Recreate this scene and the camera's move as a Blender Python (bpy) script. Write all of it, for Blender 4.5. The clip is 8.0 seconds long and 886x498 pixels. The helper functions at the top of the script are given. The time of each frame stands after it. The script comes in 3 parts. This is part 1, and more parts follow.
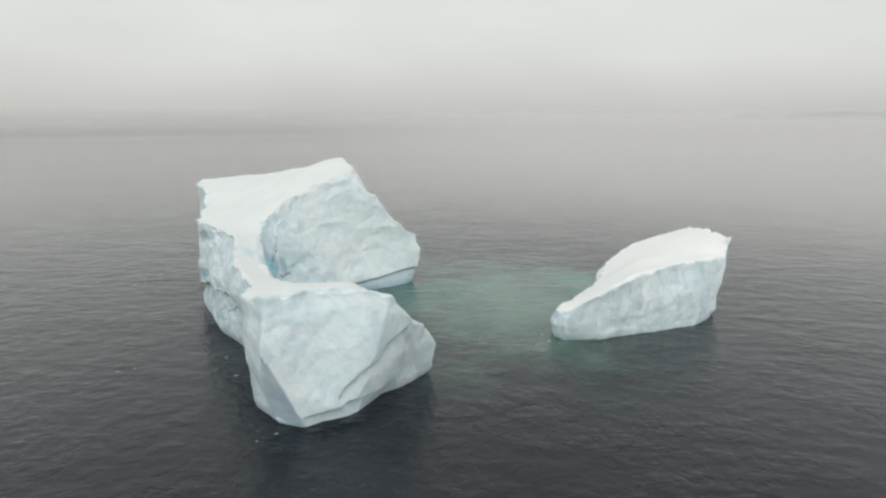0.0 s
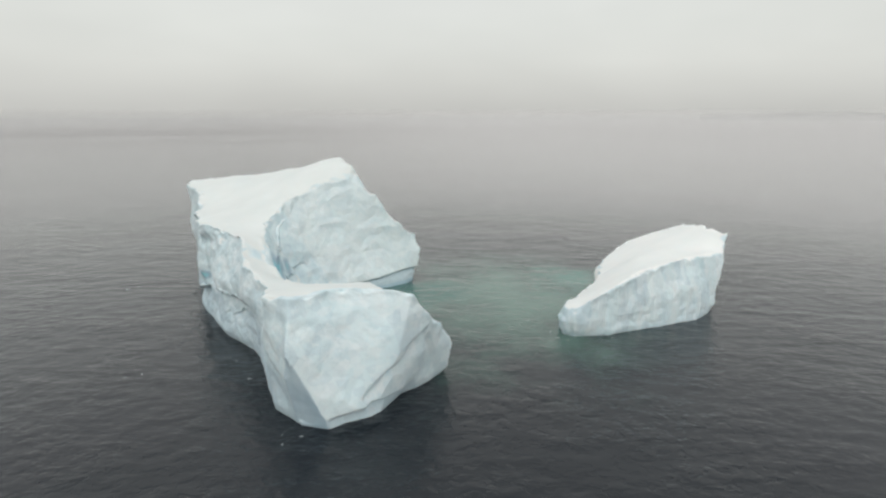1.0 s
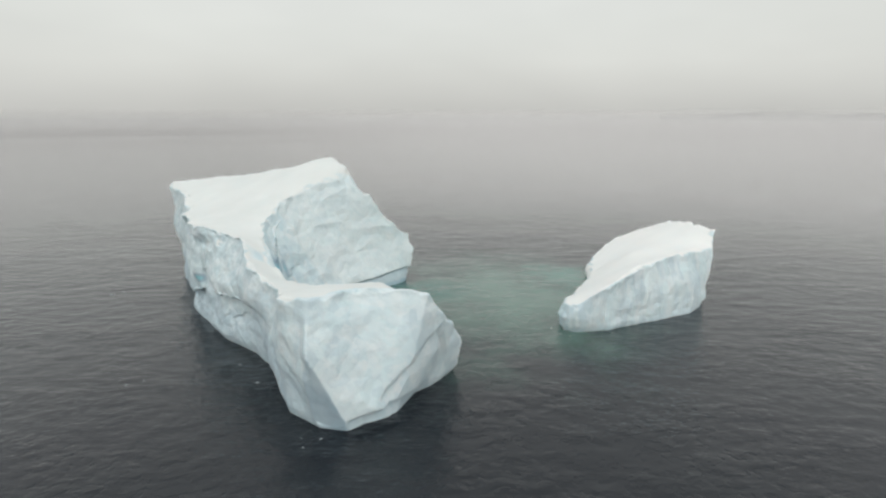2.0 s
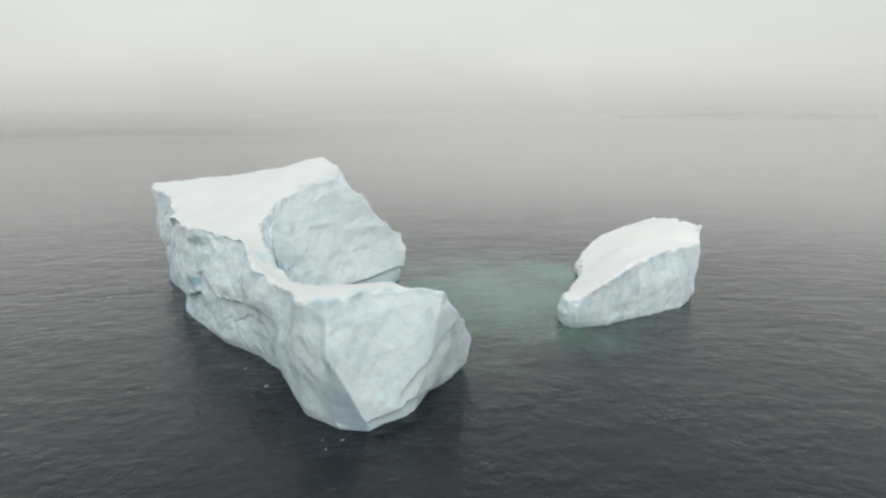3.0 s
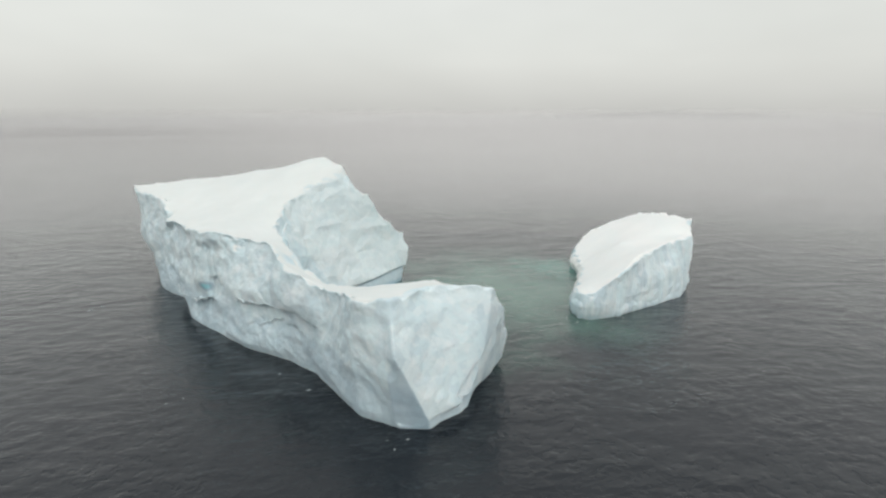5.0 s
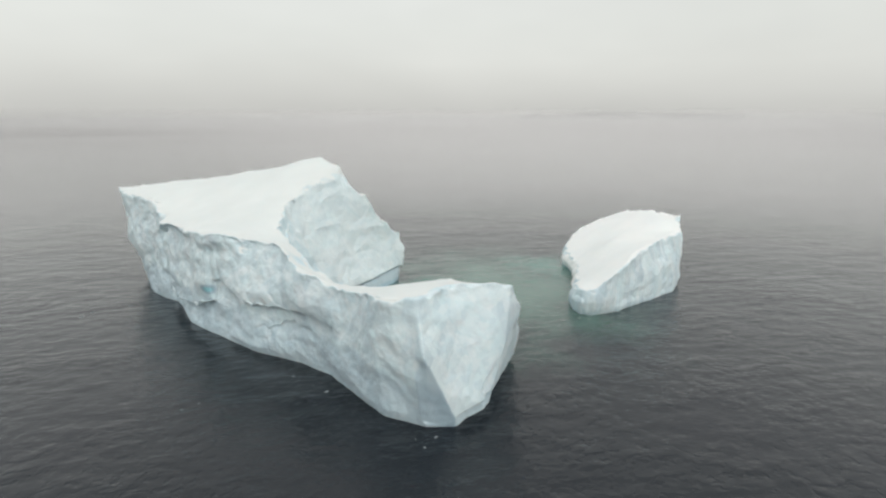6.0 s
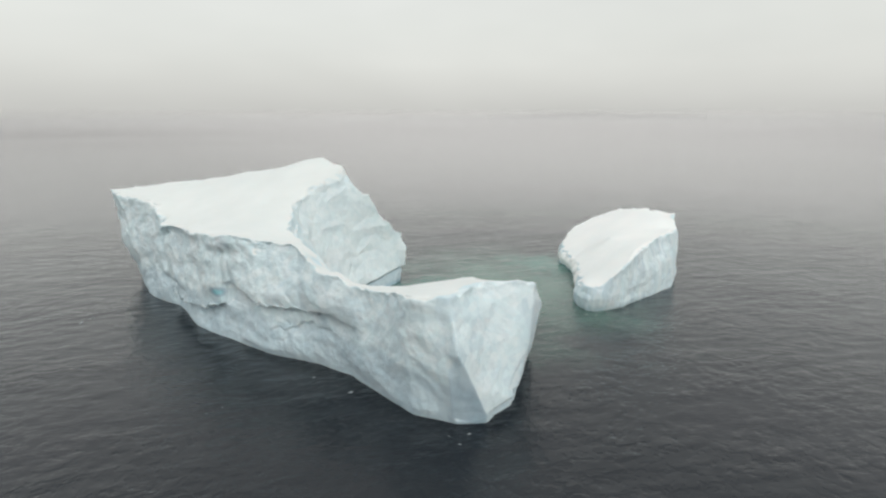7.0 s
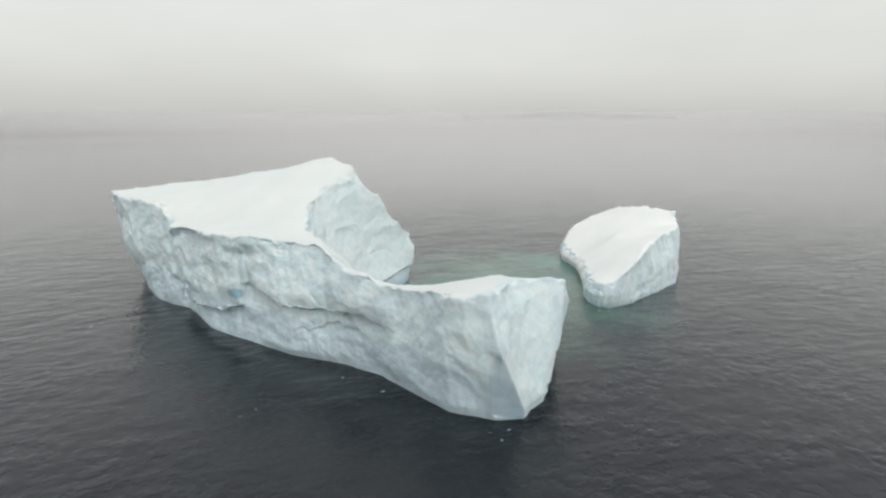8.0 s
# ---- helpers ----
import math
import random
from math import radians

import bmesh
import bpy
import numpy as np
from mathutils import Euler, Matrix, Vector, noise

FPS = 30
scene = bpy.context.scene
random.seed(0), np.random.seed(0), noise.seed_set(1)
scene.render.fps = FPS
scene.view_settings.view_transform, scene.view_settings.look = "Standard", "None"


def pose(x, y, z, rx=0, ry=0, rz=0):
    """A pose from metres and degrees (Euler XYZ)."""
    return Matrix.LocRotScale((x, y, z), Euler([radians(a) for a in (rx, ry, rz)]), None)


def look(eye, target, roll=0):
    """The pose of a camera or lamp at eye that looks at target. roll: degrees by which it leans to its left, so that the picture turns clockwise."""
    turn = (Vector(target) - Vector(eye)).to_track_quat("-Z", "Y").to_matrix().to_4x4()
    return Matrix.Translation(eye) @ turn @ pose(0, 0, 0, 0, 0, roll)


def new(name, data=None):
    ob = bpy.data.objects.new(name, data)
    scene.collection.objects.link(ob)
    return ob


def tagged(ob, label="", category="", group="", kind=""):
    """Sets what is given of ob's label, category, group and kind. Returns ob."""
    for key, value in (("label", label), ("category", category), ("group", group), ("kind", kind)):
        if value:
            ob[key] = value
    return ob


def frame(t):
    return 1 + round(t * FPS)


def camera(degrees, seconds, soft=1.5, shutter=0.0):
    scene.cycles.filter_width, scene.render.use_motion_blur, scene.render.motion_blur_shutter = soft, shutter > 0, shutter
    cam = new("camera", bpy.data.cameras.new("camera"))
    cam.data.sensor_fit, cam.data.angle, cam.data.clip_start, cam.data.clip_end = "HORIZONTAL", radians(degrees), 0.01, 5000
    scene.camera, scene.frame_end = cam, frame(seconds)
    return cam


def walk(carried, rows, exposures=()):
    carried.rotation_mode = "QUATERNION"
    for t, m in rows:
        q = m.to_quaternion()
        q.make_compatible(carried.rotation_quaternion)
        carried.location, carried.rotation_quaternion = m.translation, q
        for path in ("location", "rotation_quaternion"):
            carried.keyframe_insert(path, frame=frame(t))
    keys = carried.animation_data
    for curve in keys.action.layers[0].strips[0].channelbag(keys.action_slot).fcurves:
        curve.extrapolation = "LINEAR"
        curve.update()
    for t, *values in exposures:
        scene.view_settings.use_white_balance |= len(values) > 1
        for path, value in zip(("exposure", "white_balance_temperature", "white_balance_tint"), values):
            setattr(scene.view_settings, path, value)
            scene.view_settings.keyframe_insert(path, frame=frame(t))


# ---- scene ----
cam = camera(76.1, 8.0, soft=2.3)
# seconds, eye in metres, pitch and heading in degrees
ROWS = [
    (0.0, 0.00, 0.00, 30.44, -13.44, 1.18),
    (0.5, -2.51, -0.06, 30.33, -13.41, -0.24),
    (1.0, -5.10, -0.05, 30.24, -13.39, -1.71),
    (1.5, -7.63, 0.03, 30.16, -13.38, -3.32),
    (3.0, -15.33, 0.41, 30.02, -13.37, -8.89),
    (3.5, -18.16, 0.70, 29.98, -13.37, -10.24),
    (4.0, -20.94, 1.10, 29.94, -13.38, -11.70),
    (4.5, -23.73, 1.58, 29.98, -13.41, -13.27),
    (6.0, -32.00, 3.35, 29.90, -13.41, -18.54),
    (6.5, -34.79, 4.04, 29.86, -13.37, -20.14),
    (7.0, -37.54, 4.89, 29.77, -13.33, -21.57),
    (7.5, -40.49, 5.85, 29.72, -13.31, -22.77),
    (8.0, -43.36, 6.92, 29.65, -13.30, -24.21),
]
walk(cam, [(t, pose(x, y, z, 90 + pitch, 0, yaw)) for t, x, y, z, pitch, yaw in ROWS],
     exposures=[(0.0, -0.04), (2.0, -0.05), (4.5, 0.0), (8.0, 0.02)])
# ==== world, sun, exposure
SUN_HEIGHT, SUN_TURN = 38.0, 182.0      # degrees; the turn is clockwise from +y

world = bpy.data.worlds.new("overcast_sky")
scene.world = world
world.use_nodes = True
wn, wl = world.node_tree.nodes, world.node_tree.links
wn.clear()
w_out = wn.new("ShaderNodeOutputWorld")
w_add = wn.new("ShaderNodeAddShader")
w_sky = wn.new("ShaderNodeTexSky")
w_sky.sky_type, w_sky.sun_disc = "NISHITA", False
w_sky.sun_elevation, w_sky.sun_rotation = radians(SUN_HEIGHT), radians(SUN_TURN)
w_sky.dust_density = 4.0
w_blue = wn.new("ShaderNodeBackground")
w_blue.inputs["Strength"].default_value = 0.01
w_cloud = wn.new("ShaderNodeBackground")
w_cloud.inputs["Strength"].default_value = 1.0
w_co = wn.new("ShaderNodeTexCoord")
w_sep = wn.new("ShaderNodeSeparateXYZ")
w_ramp = wn.new("ShaderNodeValToRGB")
stops = [(0.0, (0.565, 0.565, 0.54)), (0.035, (0.625, 0.628, 0.60)), (0.08, (0.69, 0.695, 0.66)), (0.14, (0.725, 0.735, 0.695)),
         (0.40, (0.77, 0.785, 0.765)), (1.0, (0.79, 0.81, 0.805))]
while len(w_ramp.color_ramp.elements) < len(stops):
    w_ramp.color_ramp.elements.new(0.5)
for e, (p, c) in zip(w_ramp.color_ramp.elements, stops):
    e.position, e.color = p, (*c, 1)
w_noise = wn.new("ShaderNodeTexNoise")
w_noise.inputs["Scale"].default_value, w_noise.inputs["Detail"].default_value = 2.2, 3.0
w_map = wn.new("ShaderNodeMapping")
w_map.inputs["Scale"].default_value = (1, 1, 3)
w_mix = wn.new("ShaderNodeMixRGB")
w_mix.blend_type = "MULTIPLY"
w_mix.inputs[0].default_value = 1.0
w_rng = wn.new("ShaderNodeMapRange")
w_rng.inputs["From Min"].default_value, w_rng.inputs["From Max"].default_value = 0.3, 0.7
w_rng.inputs["To Min"].default_value, w_rng.inputs["To Max"].default_value = 0.95, 1.05
wl.new(w_co.outputs["Generated"], w_sep.inputs[0])
wl.new(w_sep.outputs["Z"], w_ramp.inputs[0])
wl.new(w_co.outputs["Generated"], w_map.inputs["Vector"])
wl.new(w_map.outputs[0], w_noise.inputs["Vector"])
wl.new(w_noise.outputs["Fac"], w_rng.inputs["Value"])
wl.new(w_ramp.outputs[0], w_mix.inputs[1])
wl.new(w_rng.outputs[0], w_mix.inputs[2])
wl.new(w_mix.outputs[0], w_cloud.inputs["Color"])
wl.new(w_sky.outputs[0], w_blue.inputs["Color"])
wl.new(w_blue.outputs[0], w_add.inputs[0])
wl.new(w_cloud.outputs[0], w_add.inputs[1])
wl.new(w_add.outputs[0], w_out.inputs["Surface"])

sun = new("sun", bpy.data.lights.new("sun", "SUN"))
sun.data.energy, sun.data.angle, sun.data.color = 0.80, radians(48), (1.0, 0.97, 0.93)
sa, se = radians(SUN_TURN), radians(SUN_HEIGHT)
sun.matrix_world = look((math.sin(sa) * math.cos(se) * 300, math.cos(sa) * math.cos(se) * 300, math.sin(se) * 300), (0, 0, 0))


# ==== materials
def material(name):
    m = bpy.data.materials.new(name)
    m.use_nodes = True
    return m, m.node_tree.nodes, m.node_tree.links, m.node_tree.nodes["Principled BSDF"]


def noise_node(n, l, vec, scale, detail=4.0, rough=0.55):
    t = n.new("ShaderNodeTexNoise")
    t.inputs["Scale"].default_value, t.inputs["Detail"].default_value, t.inputs["Roughness"].default_value = scale, detail, rough
    l.new(vec, t.inputs["Vector"])
    return t.outputs["Fac"]


def ranged(n, l, value, a, b, lo, hi, smooth=False):
    r = n.new("ShaderNodeMapRange")
    if smooth:
        r.interpolation_type = "SMOOTHSTEP"
    for k, v in (("From Min", a), ("From Max", b), ("To Min", lo), ("To Max", hi)):
        r.inputs[k].default_value = v
    l.new(value, r.inputs["Value"])
    return r.outputs[0]


def mixed(n, l, fac, a, b, blend="MIX"):
    m = n.new("ShaderNodeMixRGB")
    m.blend_type = blend
    for slot, v in ((0, fac), (1, a), (2, b)):
        if isinstance(v, (int, float)):
            m.inputs[slot].default_value = v
        elif isinstance(v, tuple):
            m.inputs[slot].default_value = (*v, 1)
        else:
            l.new(v, m.inputs[slot])
    return m.outputs[0]


def scaled_vec(n, l, vec, sx, sy, sz, turn=0.0):
    m = n.new("ShaderNodeMapping")
    m.inputs["Scale"].default_value, m.inputs["Rotation"].default_value = (sx, sy, sz), (0, 0, radians(turn))
    l.new(vec, m.inputs["Vector"])
    return m.outputs[0]


def math_node(n, l, op, a, b):
    m = n.new("ShaderNodeMath")
    m.operation = op
    for slot, v in ((0, a), (1, b)):
        if isinstance(v, (int, float)):
            m.inputs[slot].default_value = v
        else:
            l.new(v, m.inputs[slot])
    return m.outputs[0]


def bumped(n, l, height, strength, distance, normal=None):
    b = n.new("ShaderNodeBump")
    b.inputs["Strength"].default_value, b.inputs["Distance"].default_value = strength, distance
    l.new(height, b.inputs["Height"])
    if normal:
        l.new(normal, b.inputs["Normal"])
    return b.outputs[0]


def ice_material(name, flutes=0.0):
    """Wind-packed snow where it lies flat, bare grey-blue ice on the walls, clear blue ice where the mesh says so."""
    m, n, l, b = material(name)
    geo = n.new("ShaderNodeNewGeometry")
    pos = geo.outputs["Position"]
    snow = n.new("ShaderNodeAttribute")
    snow.attribute_name = "snow"
    blue = n.new("ShaderNodeAttribute")
    blue.attribute_name = "blue"
    coarse = noise_node(n, l, scaled_vec(n, l, pos, 1, 1, 0.6), 0.20, 4, 0.55)
    streak = noise_node(n, l, scaled_vec(n, l, pos, 1, 1, 0.40 if flutes else 1.5, 25), 0.6 if flutes else 0.40, 5, 0.62)
    fine = noise_node(n, l, pos, 1.7, 6, 0.6)
    grain = noise_node(n, l, pos, 7.0, 3, 0.6)
    wall = mixed(n, l, ranged(n, l, coarse, 0.35, 0.65, 0, 1), (0.65, 0.79, 0.835), (0.725, 0.85, 0.88))
    wall = mixed(n, l, ranged(n, l, streak, 0.52, 0.70, 0, 0.6), wall, (0.55, 0.675, 0.73))
    bent = n.new("ShaderNodeTexNoise")
    bent.inputs["Scale"].default_value, bent.inputs["Detail"].default_value = 0.5, 3.0
    l.new(pos, bent.inputs["Vector"])
    shard = n.new("ShaderNodeTexVoronoi")
    shard.inputs["Scale"].default_value = 0.5 if flutes else 0.36
    l.new(mixed(n, l, 0.8, scaled_vec(n, l, pos, 1, 1, 0.35 if flutes else 0.75, 20), bent.outputs["Color"], "ADD"), shard.inputs["Vector"])
    tint = n.new("ShaderNodeSeparateXYZ")
    l.new(shard.outputs["Color"], tint.inputs[0])
    wall = mixed(n, l, ranged(n, l, tint.outputs["X"], 0.5, 1.0, 0, 0.75 if flutes else 0.55), wall, (0.55, 0.66, 0.72))
    wall = mixed(n, l, ranged(n, l, tint.outputs["Y"], 0.6, 1.0, 0, 0.45 if flutes else 0.40), wall, (0.81, 0.87, 0.885))
    chip = n.new("ShaderNodeTexVoronoi")
    chip.inputs["Scale"].default_value = 1.0
    l.new(mixed(n, l, 0.6, scaled_vec(n, l, pos, 1, 1, 0.35 if flutes else 1.0, 50), bent.outputs["Color"], "ADD"), chip.inputs["Vector"])
    hue = n.new("ShaderNodeSeparateXYZ")
    l.new(chip.outputs["Color"], hue.inputs[0])
    wall = mixed(n, l, ranged(n, l, hue.outputs["X"], 0.55, 1.0, 0, 0.42), wall, (0.55, 0.665, 0.725))
    wall = mixed(n, l, ranged(n, l, hue.outputs["Y"], 0.6, 1.0, 0, 0.40), wall, (0.83, 0.885, 0.90))
    wall = mixed(n, l, ranged(n, l, streak, 0.47, 0.33, 0, 0.6), wall, (0.81, 0.88, 0.90))
    wall = mixed(n, l, ranged(n, l, fine, 0.55, 0.75, 0, 0.2), wall, (0.56, 0.68, 0.74))
    vein = math_node(n, l, "ABSOLUTE", math_node(n, l, "SUBTRACT", noise_node(n, l, scaled_vec(n, l, pos, 1, 1, 1.5, 30), 0.16, 4, 0.6), 0.5), 0)
    wall = mixed(n, l, ranged(n, l, vein, 0.010, 0.0, 0, 0.28), wall, (0.46, 0.58, 0.63))
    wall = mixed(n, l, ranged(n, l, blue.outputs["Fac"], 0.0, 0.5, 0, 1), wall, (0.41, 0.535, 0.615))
    wall = mixed(n, l, ranged(n, l, blue.outputs["Fac"], 0.5, 1.0, 0, 1), wall, (0.33, 0.64, 0.71))
    top = mixed(n, l, ranged(n, l, coarse, 0.3, 0.7, 0, 1), (0.86, 0.885, 0.875) if flutes else (0.75, 0.79, 0.78), (0.91, 0.925, 0.91) if flutes else (0.795, 0.83, 0.82))
    l.new(mixed(n, l, snow.outputs["Fac"], wall, top), b.inputs["Base Color"])
    b.inputs["Roughness"].default_value = 0.7
    b.inputs["IOR"].default_value = 1.31
    b.inputs["Subsurface Weight"].default_value = 0.1
    b.inputs["Subsurface Radius"].default_value = (0.7, 1.0, 1.1)
    b.inputs["Subsurface Scale"].default_value = 0.6
    b.inputs["Specular IOR Level"].default_value = 0.3
    bare = math_node(n, l, "SUBTRACT", 1.0, math_node(n, l, "MULTIPLY", snow.outputs["Fac"], 0.75))
    n1 = bumped(n, l, math_node(n, l, "MULTIPLY", streak, bare), 0.16, 0.6)
    n2 = bumped(n, l, math_node(n, l, "MULTIPLY", fine, bare), 0.22, 0.16, n1)
    n3 = bumped(n, l, grain, 0.2, 0.06, n2)
    l.new(n3, b.inputs["Normal"])
    return m


def sea_material():
    m, n, l, b = material("sea_water")
    geo = n.new("ShaderNodeNewGeometry")
    pos = geo.outputs["Position"]
    sep = n.new("ShaderNodeSeparateXYZ")
    l.new(pos, sep.inputs[0])

    def shoal(cx, cy, rx, ry, soft):
        """1 over a sunken tongue of ice, 0 outside, with a ragged border."""
        dx = math_node(n, l, "DIVIDE", math_node(n, l, "SUBTRACT", sep.outputs["X"], cx), rx)
        dy = math_node(n, l, "DIVIDE", math_node(n, l, "SUBTRACT", sep.outputs["Y"], cy), ry)
        d = math_node(n, l, "SQRT", math_node(n, l, "ADD", math_node(n, l, "MULTIPLY", dx, dx), math_node(n, l, "MULTIPLY", dy, dy)), 0)
        d = math_node(n, l, "ADD", d, ranged(n, l, patch, 0.3, 0.7, -0.25, 0.25))
        return ranged(n, l, d, 1.0, 1.0 - soft, 0.0, 1.0, True)

    patch = noise_node(n, l, pos, 0.09, 4, 0.6)
    deep = mixed(n, l, ranged(n, l, patch, 0.35, 0.65, 0, 1), (0.012, 0.0155, 0.0205), (0.0155, 0.0195, 0.0245))
    green = mixed(n, l, shoal(8, 92, 30, 38, 1.0), deep, (0.118, 0.205, 0.170))
    green = mixed(n, l, shoal(-6, 95, 13, 10, 0.9), green, (0.060, 0.150, 0.128))
    green = mixed(n, l, shoal(24, 100, 12, 14, 0.95), green, (0.085, 0.200, 0.168))
    l.new(green, b.inputs["Base Color"])
    b.inputs["IOR"].default_value = 1.245
    b.inputs["Roughness"].default_value = 0.2
    b.inputs["Specular IOR Level"].default_value = 0.5
    b.inputs["Coat Weight"].default_value, b.inputs["Coat IOR"].default_value, b.inputs["Coat Roughness"].default_value = 1.0, 1.18, 0.2
    chop = noise_node(n, l, scaled_vec(n, l, pos, 1.0, 1.0, 1, 20), 0.9, 4, 0.6)
    ripple = noise_node(n, l, scaled_vec(n, l, pos, 1.0, 1.0, 1, -15), 2.6, 3, 0.6)
    gust = ranged(n, l, noise_node(n, l, scaled_vec(n, l, pos, 1, 1.6, 1, 15), 0.045, 3, 0.6), 0.35, 0.65, 0.45, 1.25)
    cats_paw = ranged(n, l, noise_node(n, l, scaled_vec(n, l, pos, 0.55, 1.2, 1, 8), 0.16, 3, 0.6), 0.35, 0.65, 0.6, 1.3)
    gust = math_node(n, l, "MULTIPLY", gust, cats_paw)
    crest = ranged(n, l, chop, 0.22, 0.56, 0.0, 1.0, True)
    n1 = bumped(n, l, math_node(n, l, "MULTIPLY", crest, gust), 0.5, 0.10)
    # short wavelets, steep on the side that the wind drives towards -y
    swell = noise_node(n, l, scaled_vec(n, l, pos, 0.75, 1.25, 1, 10), 0.42, 2, 0.5)
    lean = n.new("ShaderNodeCombineXYZ")
    l.new(math_node(n, l, "MULTIPLY", swell, -2.2), lean.inputs["Y"])
    leant = n.new("ShaderNodeVectorMath")
    l.new(pos, leant.inputs[0])
    l.new(lean.outputs[0], leant.inputs[1])
    wavelet = noise_node(n, l, scaled_vec(n, l, leant.outputs[0], 0.75, 1.25, 1, 10), 0.42, 2, 0.5)
    n1 = bumped(n, l, math_node(n, l, "MULTIPLY", wavelet, gust), 0.5, 0.27, n1)
    n2 = bumped(n, l, ripple, 0.25, 0.05, n1)
    l.new(n2, b.inputs["Normal"])
    l.new(n2, b.inputs["Coat Normal"])
    return m


def haze_land_material():
    m, n, l, b = material("snowy_rock")
    geo = n.new("ShaderNodeNewGeometry")
    f = noise_node(n, l, geo.outputs["Position"], 0.004, 5)
    l.new(mixed(n, l, ranged(n, l, f, 0.4, 0.6, 0, 1), (0.36, 0.36, 0.355), (0.44, 0.44, 0.43)), b.inputs["Base Color"])
    b.inputs["Roughness"].default_value = 0.9
    return m


ICE = ice_material("berg_ice")
FLUTED = ice_material("fluted_berg_ice", flutes=1.0)
SEA = sea_material()
LAND = haze_land_material()


# ==== solid noise and surfaces
def lattice(ix, iy, iz, seed):
    """A number between 0 and 1 for each whole place."""
    h = (ix.astype(np.uint32) * np.uint32(374761393)) ^ (iy.astype(np.uint32) * np.uint32(668265263)) ^ (iz.astype(np.uint32) * np.uint32(2147483647 - 11)) ^ np.uint32(seed * 97 + 13)
    h = (h ^ (h >> np.uint32(13))) * np.uint32(1274126177)
    h = h ^ (h >> np.uint32(16))
    return (h & np.uint32(65535)).astype(np.float32) / 65535.0


def value_noise(p, seed=0):
    """Smooth noise from -1 to 1 at the points p (n x 3)."""
    i = np.floor(p).astype(np.int64)
    f = (p - i).astype(np.float32)
    f = f * f * f * (f * (f * 6 - 15) + 10)
    total = 0
    for dx in (0, 1):
        wx = f[:, 0] if dx else 1 - f[:, 0]
        for dy in (0, 1):
            wy = f[:, 1] if dy else 1 - f[:, 1]
            for dz in (0, 1):
                wz = f[:, 2] if dz else 1 - f[:, 2]
                total = total + wx * wy * wz * lattice(i[:, 0] + dx, i[:, 1] + dy, i[:, 2] + dz, seed)
    return total * 2 - 1


def fractal(p, size, octaves, seed=0, ridged=False):
    total, gain = 0, 1.0
    q = p / np.asarray(size, dtype=np.float64)
    for k in range(octaves):
        v = value_noise(q, seed + k)
        total = total + gain * (1 - 2 * np.abs(v) if ridged else v)
        q, gain = q * 2.03 + 7.7, gain * 0.5
    return total


def outline_distance(px, py, poly):
    """Signed distance in the plan to a closed outline (inside: minus)."""
    d2 = np.full(px.shape, 1e9, dtype=np.float32)
    inside = np.zeros(px.shape, dtype=bool)
    for (ax, ay), (bx, by) in zip(poly, np.roll(poly, -1, axis=0)):
        ex, ey = bx - ax, by - ay
        wx, wy = px - ax, py - ay
        t = np.clip((wx * ex + wy * ey) / (ex * ex + ey * ey + 1e-9), 0, 1)
        d2 = np.minimum(d2, (wx - t * ex) ** 2 + (wy - t * ey) ** 2)
        cross = ((ay > py) != (by > py)) & (px < ex * (py - ay) / (ey if abs(ey) > 1e-9 else 1e-9) + ax)
        inside ^= cross
    d = np.sqrt(d2)
    return np.where(inside, -d, d)


def spread_heights(px, py, centres):
    """A smooth sheet through the heights of the centres (x, y, z)."""
    c = np.array(centres)
    n = len(c)
    r = np.hypot(c[:, None, 0] - c[None, :, 0], c[:, None, 1] - c[None, :, 1])
    a = np.zeros((n + 3, n + 3))
    a[:n, :n] = r + np.eye(n) * 0.6
    a[:n, n], a[:n, n + 1], a[:n, n + 2] = 1, c[:, 0], c[:, 1]
    a[n:, :n] = a[:n, n:].T
    w = np.linalg.solve(a, np.concatenate([c[:, 2], np.zeros(3)]))
    out = w[n] + w[n + 1] * px + w[n + 2] * py
    for k in range(n):
        out = out + w[k] * np.hypot(px - c[k, 0], py - c[k, 1])
    return out.astype(np.float32)


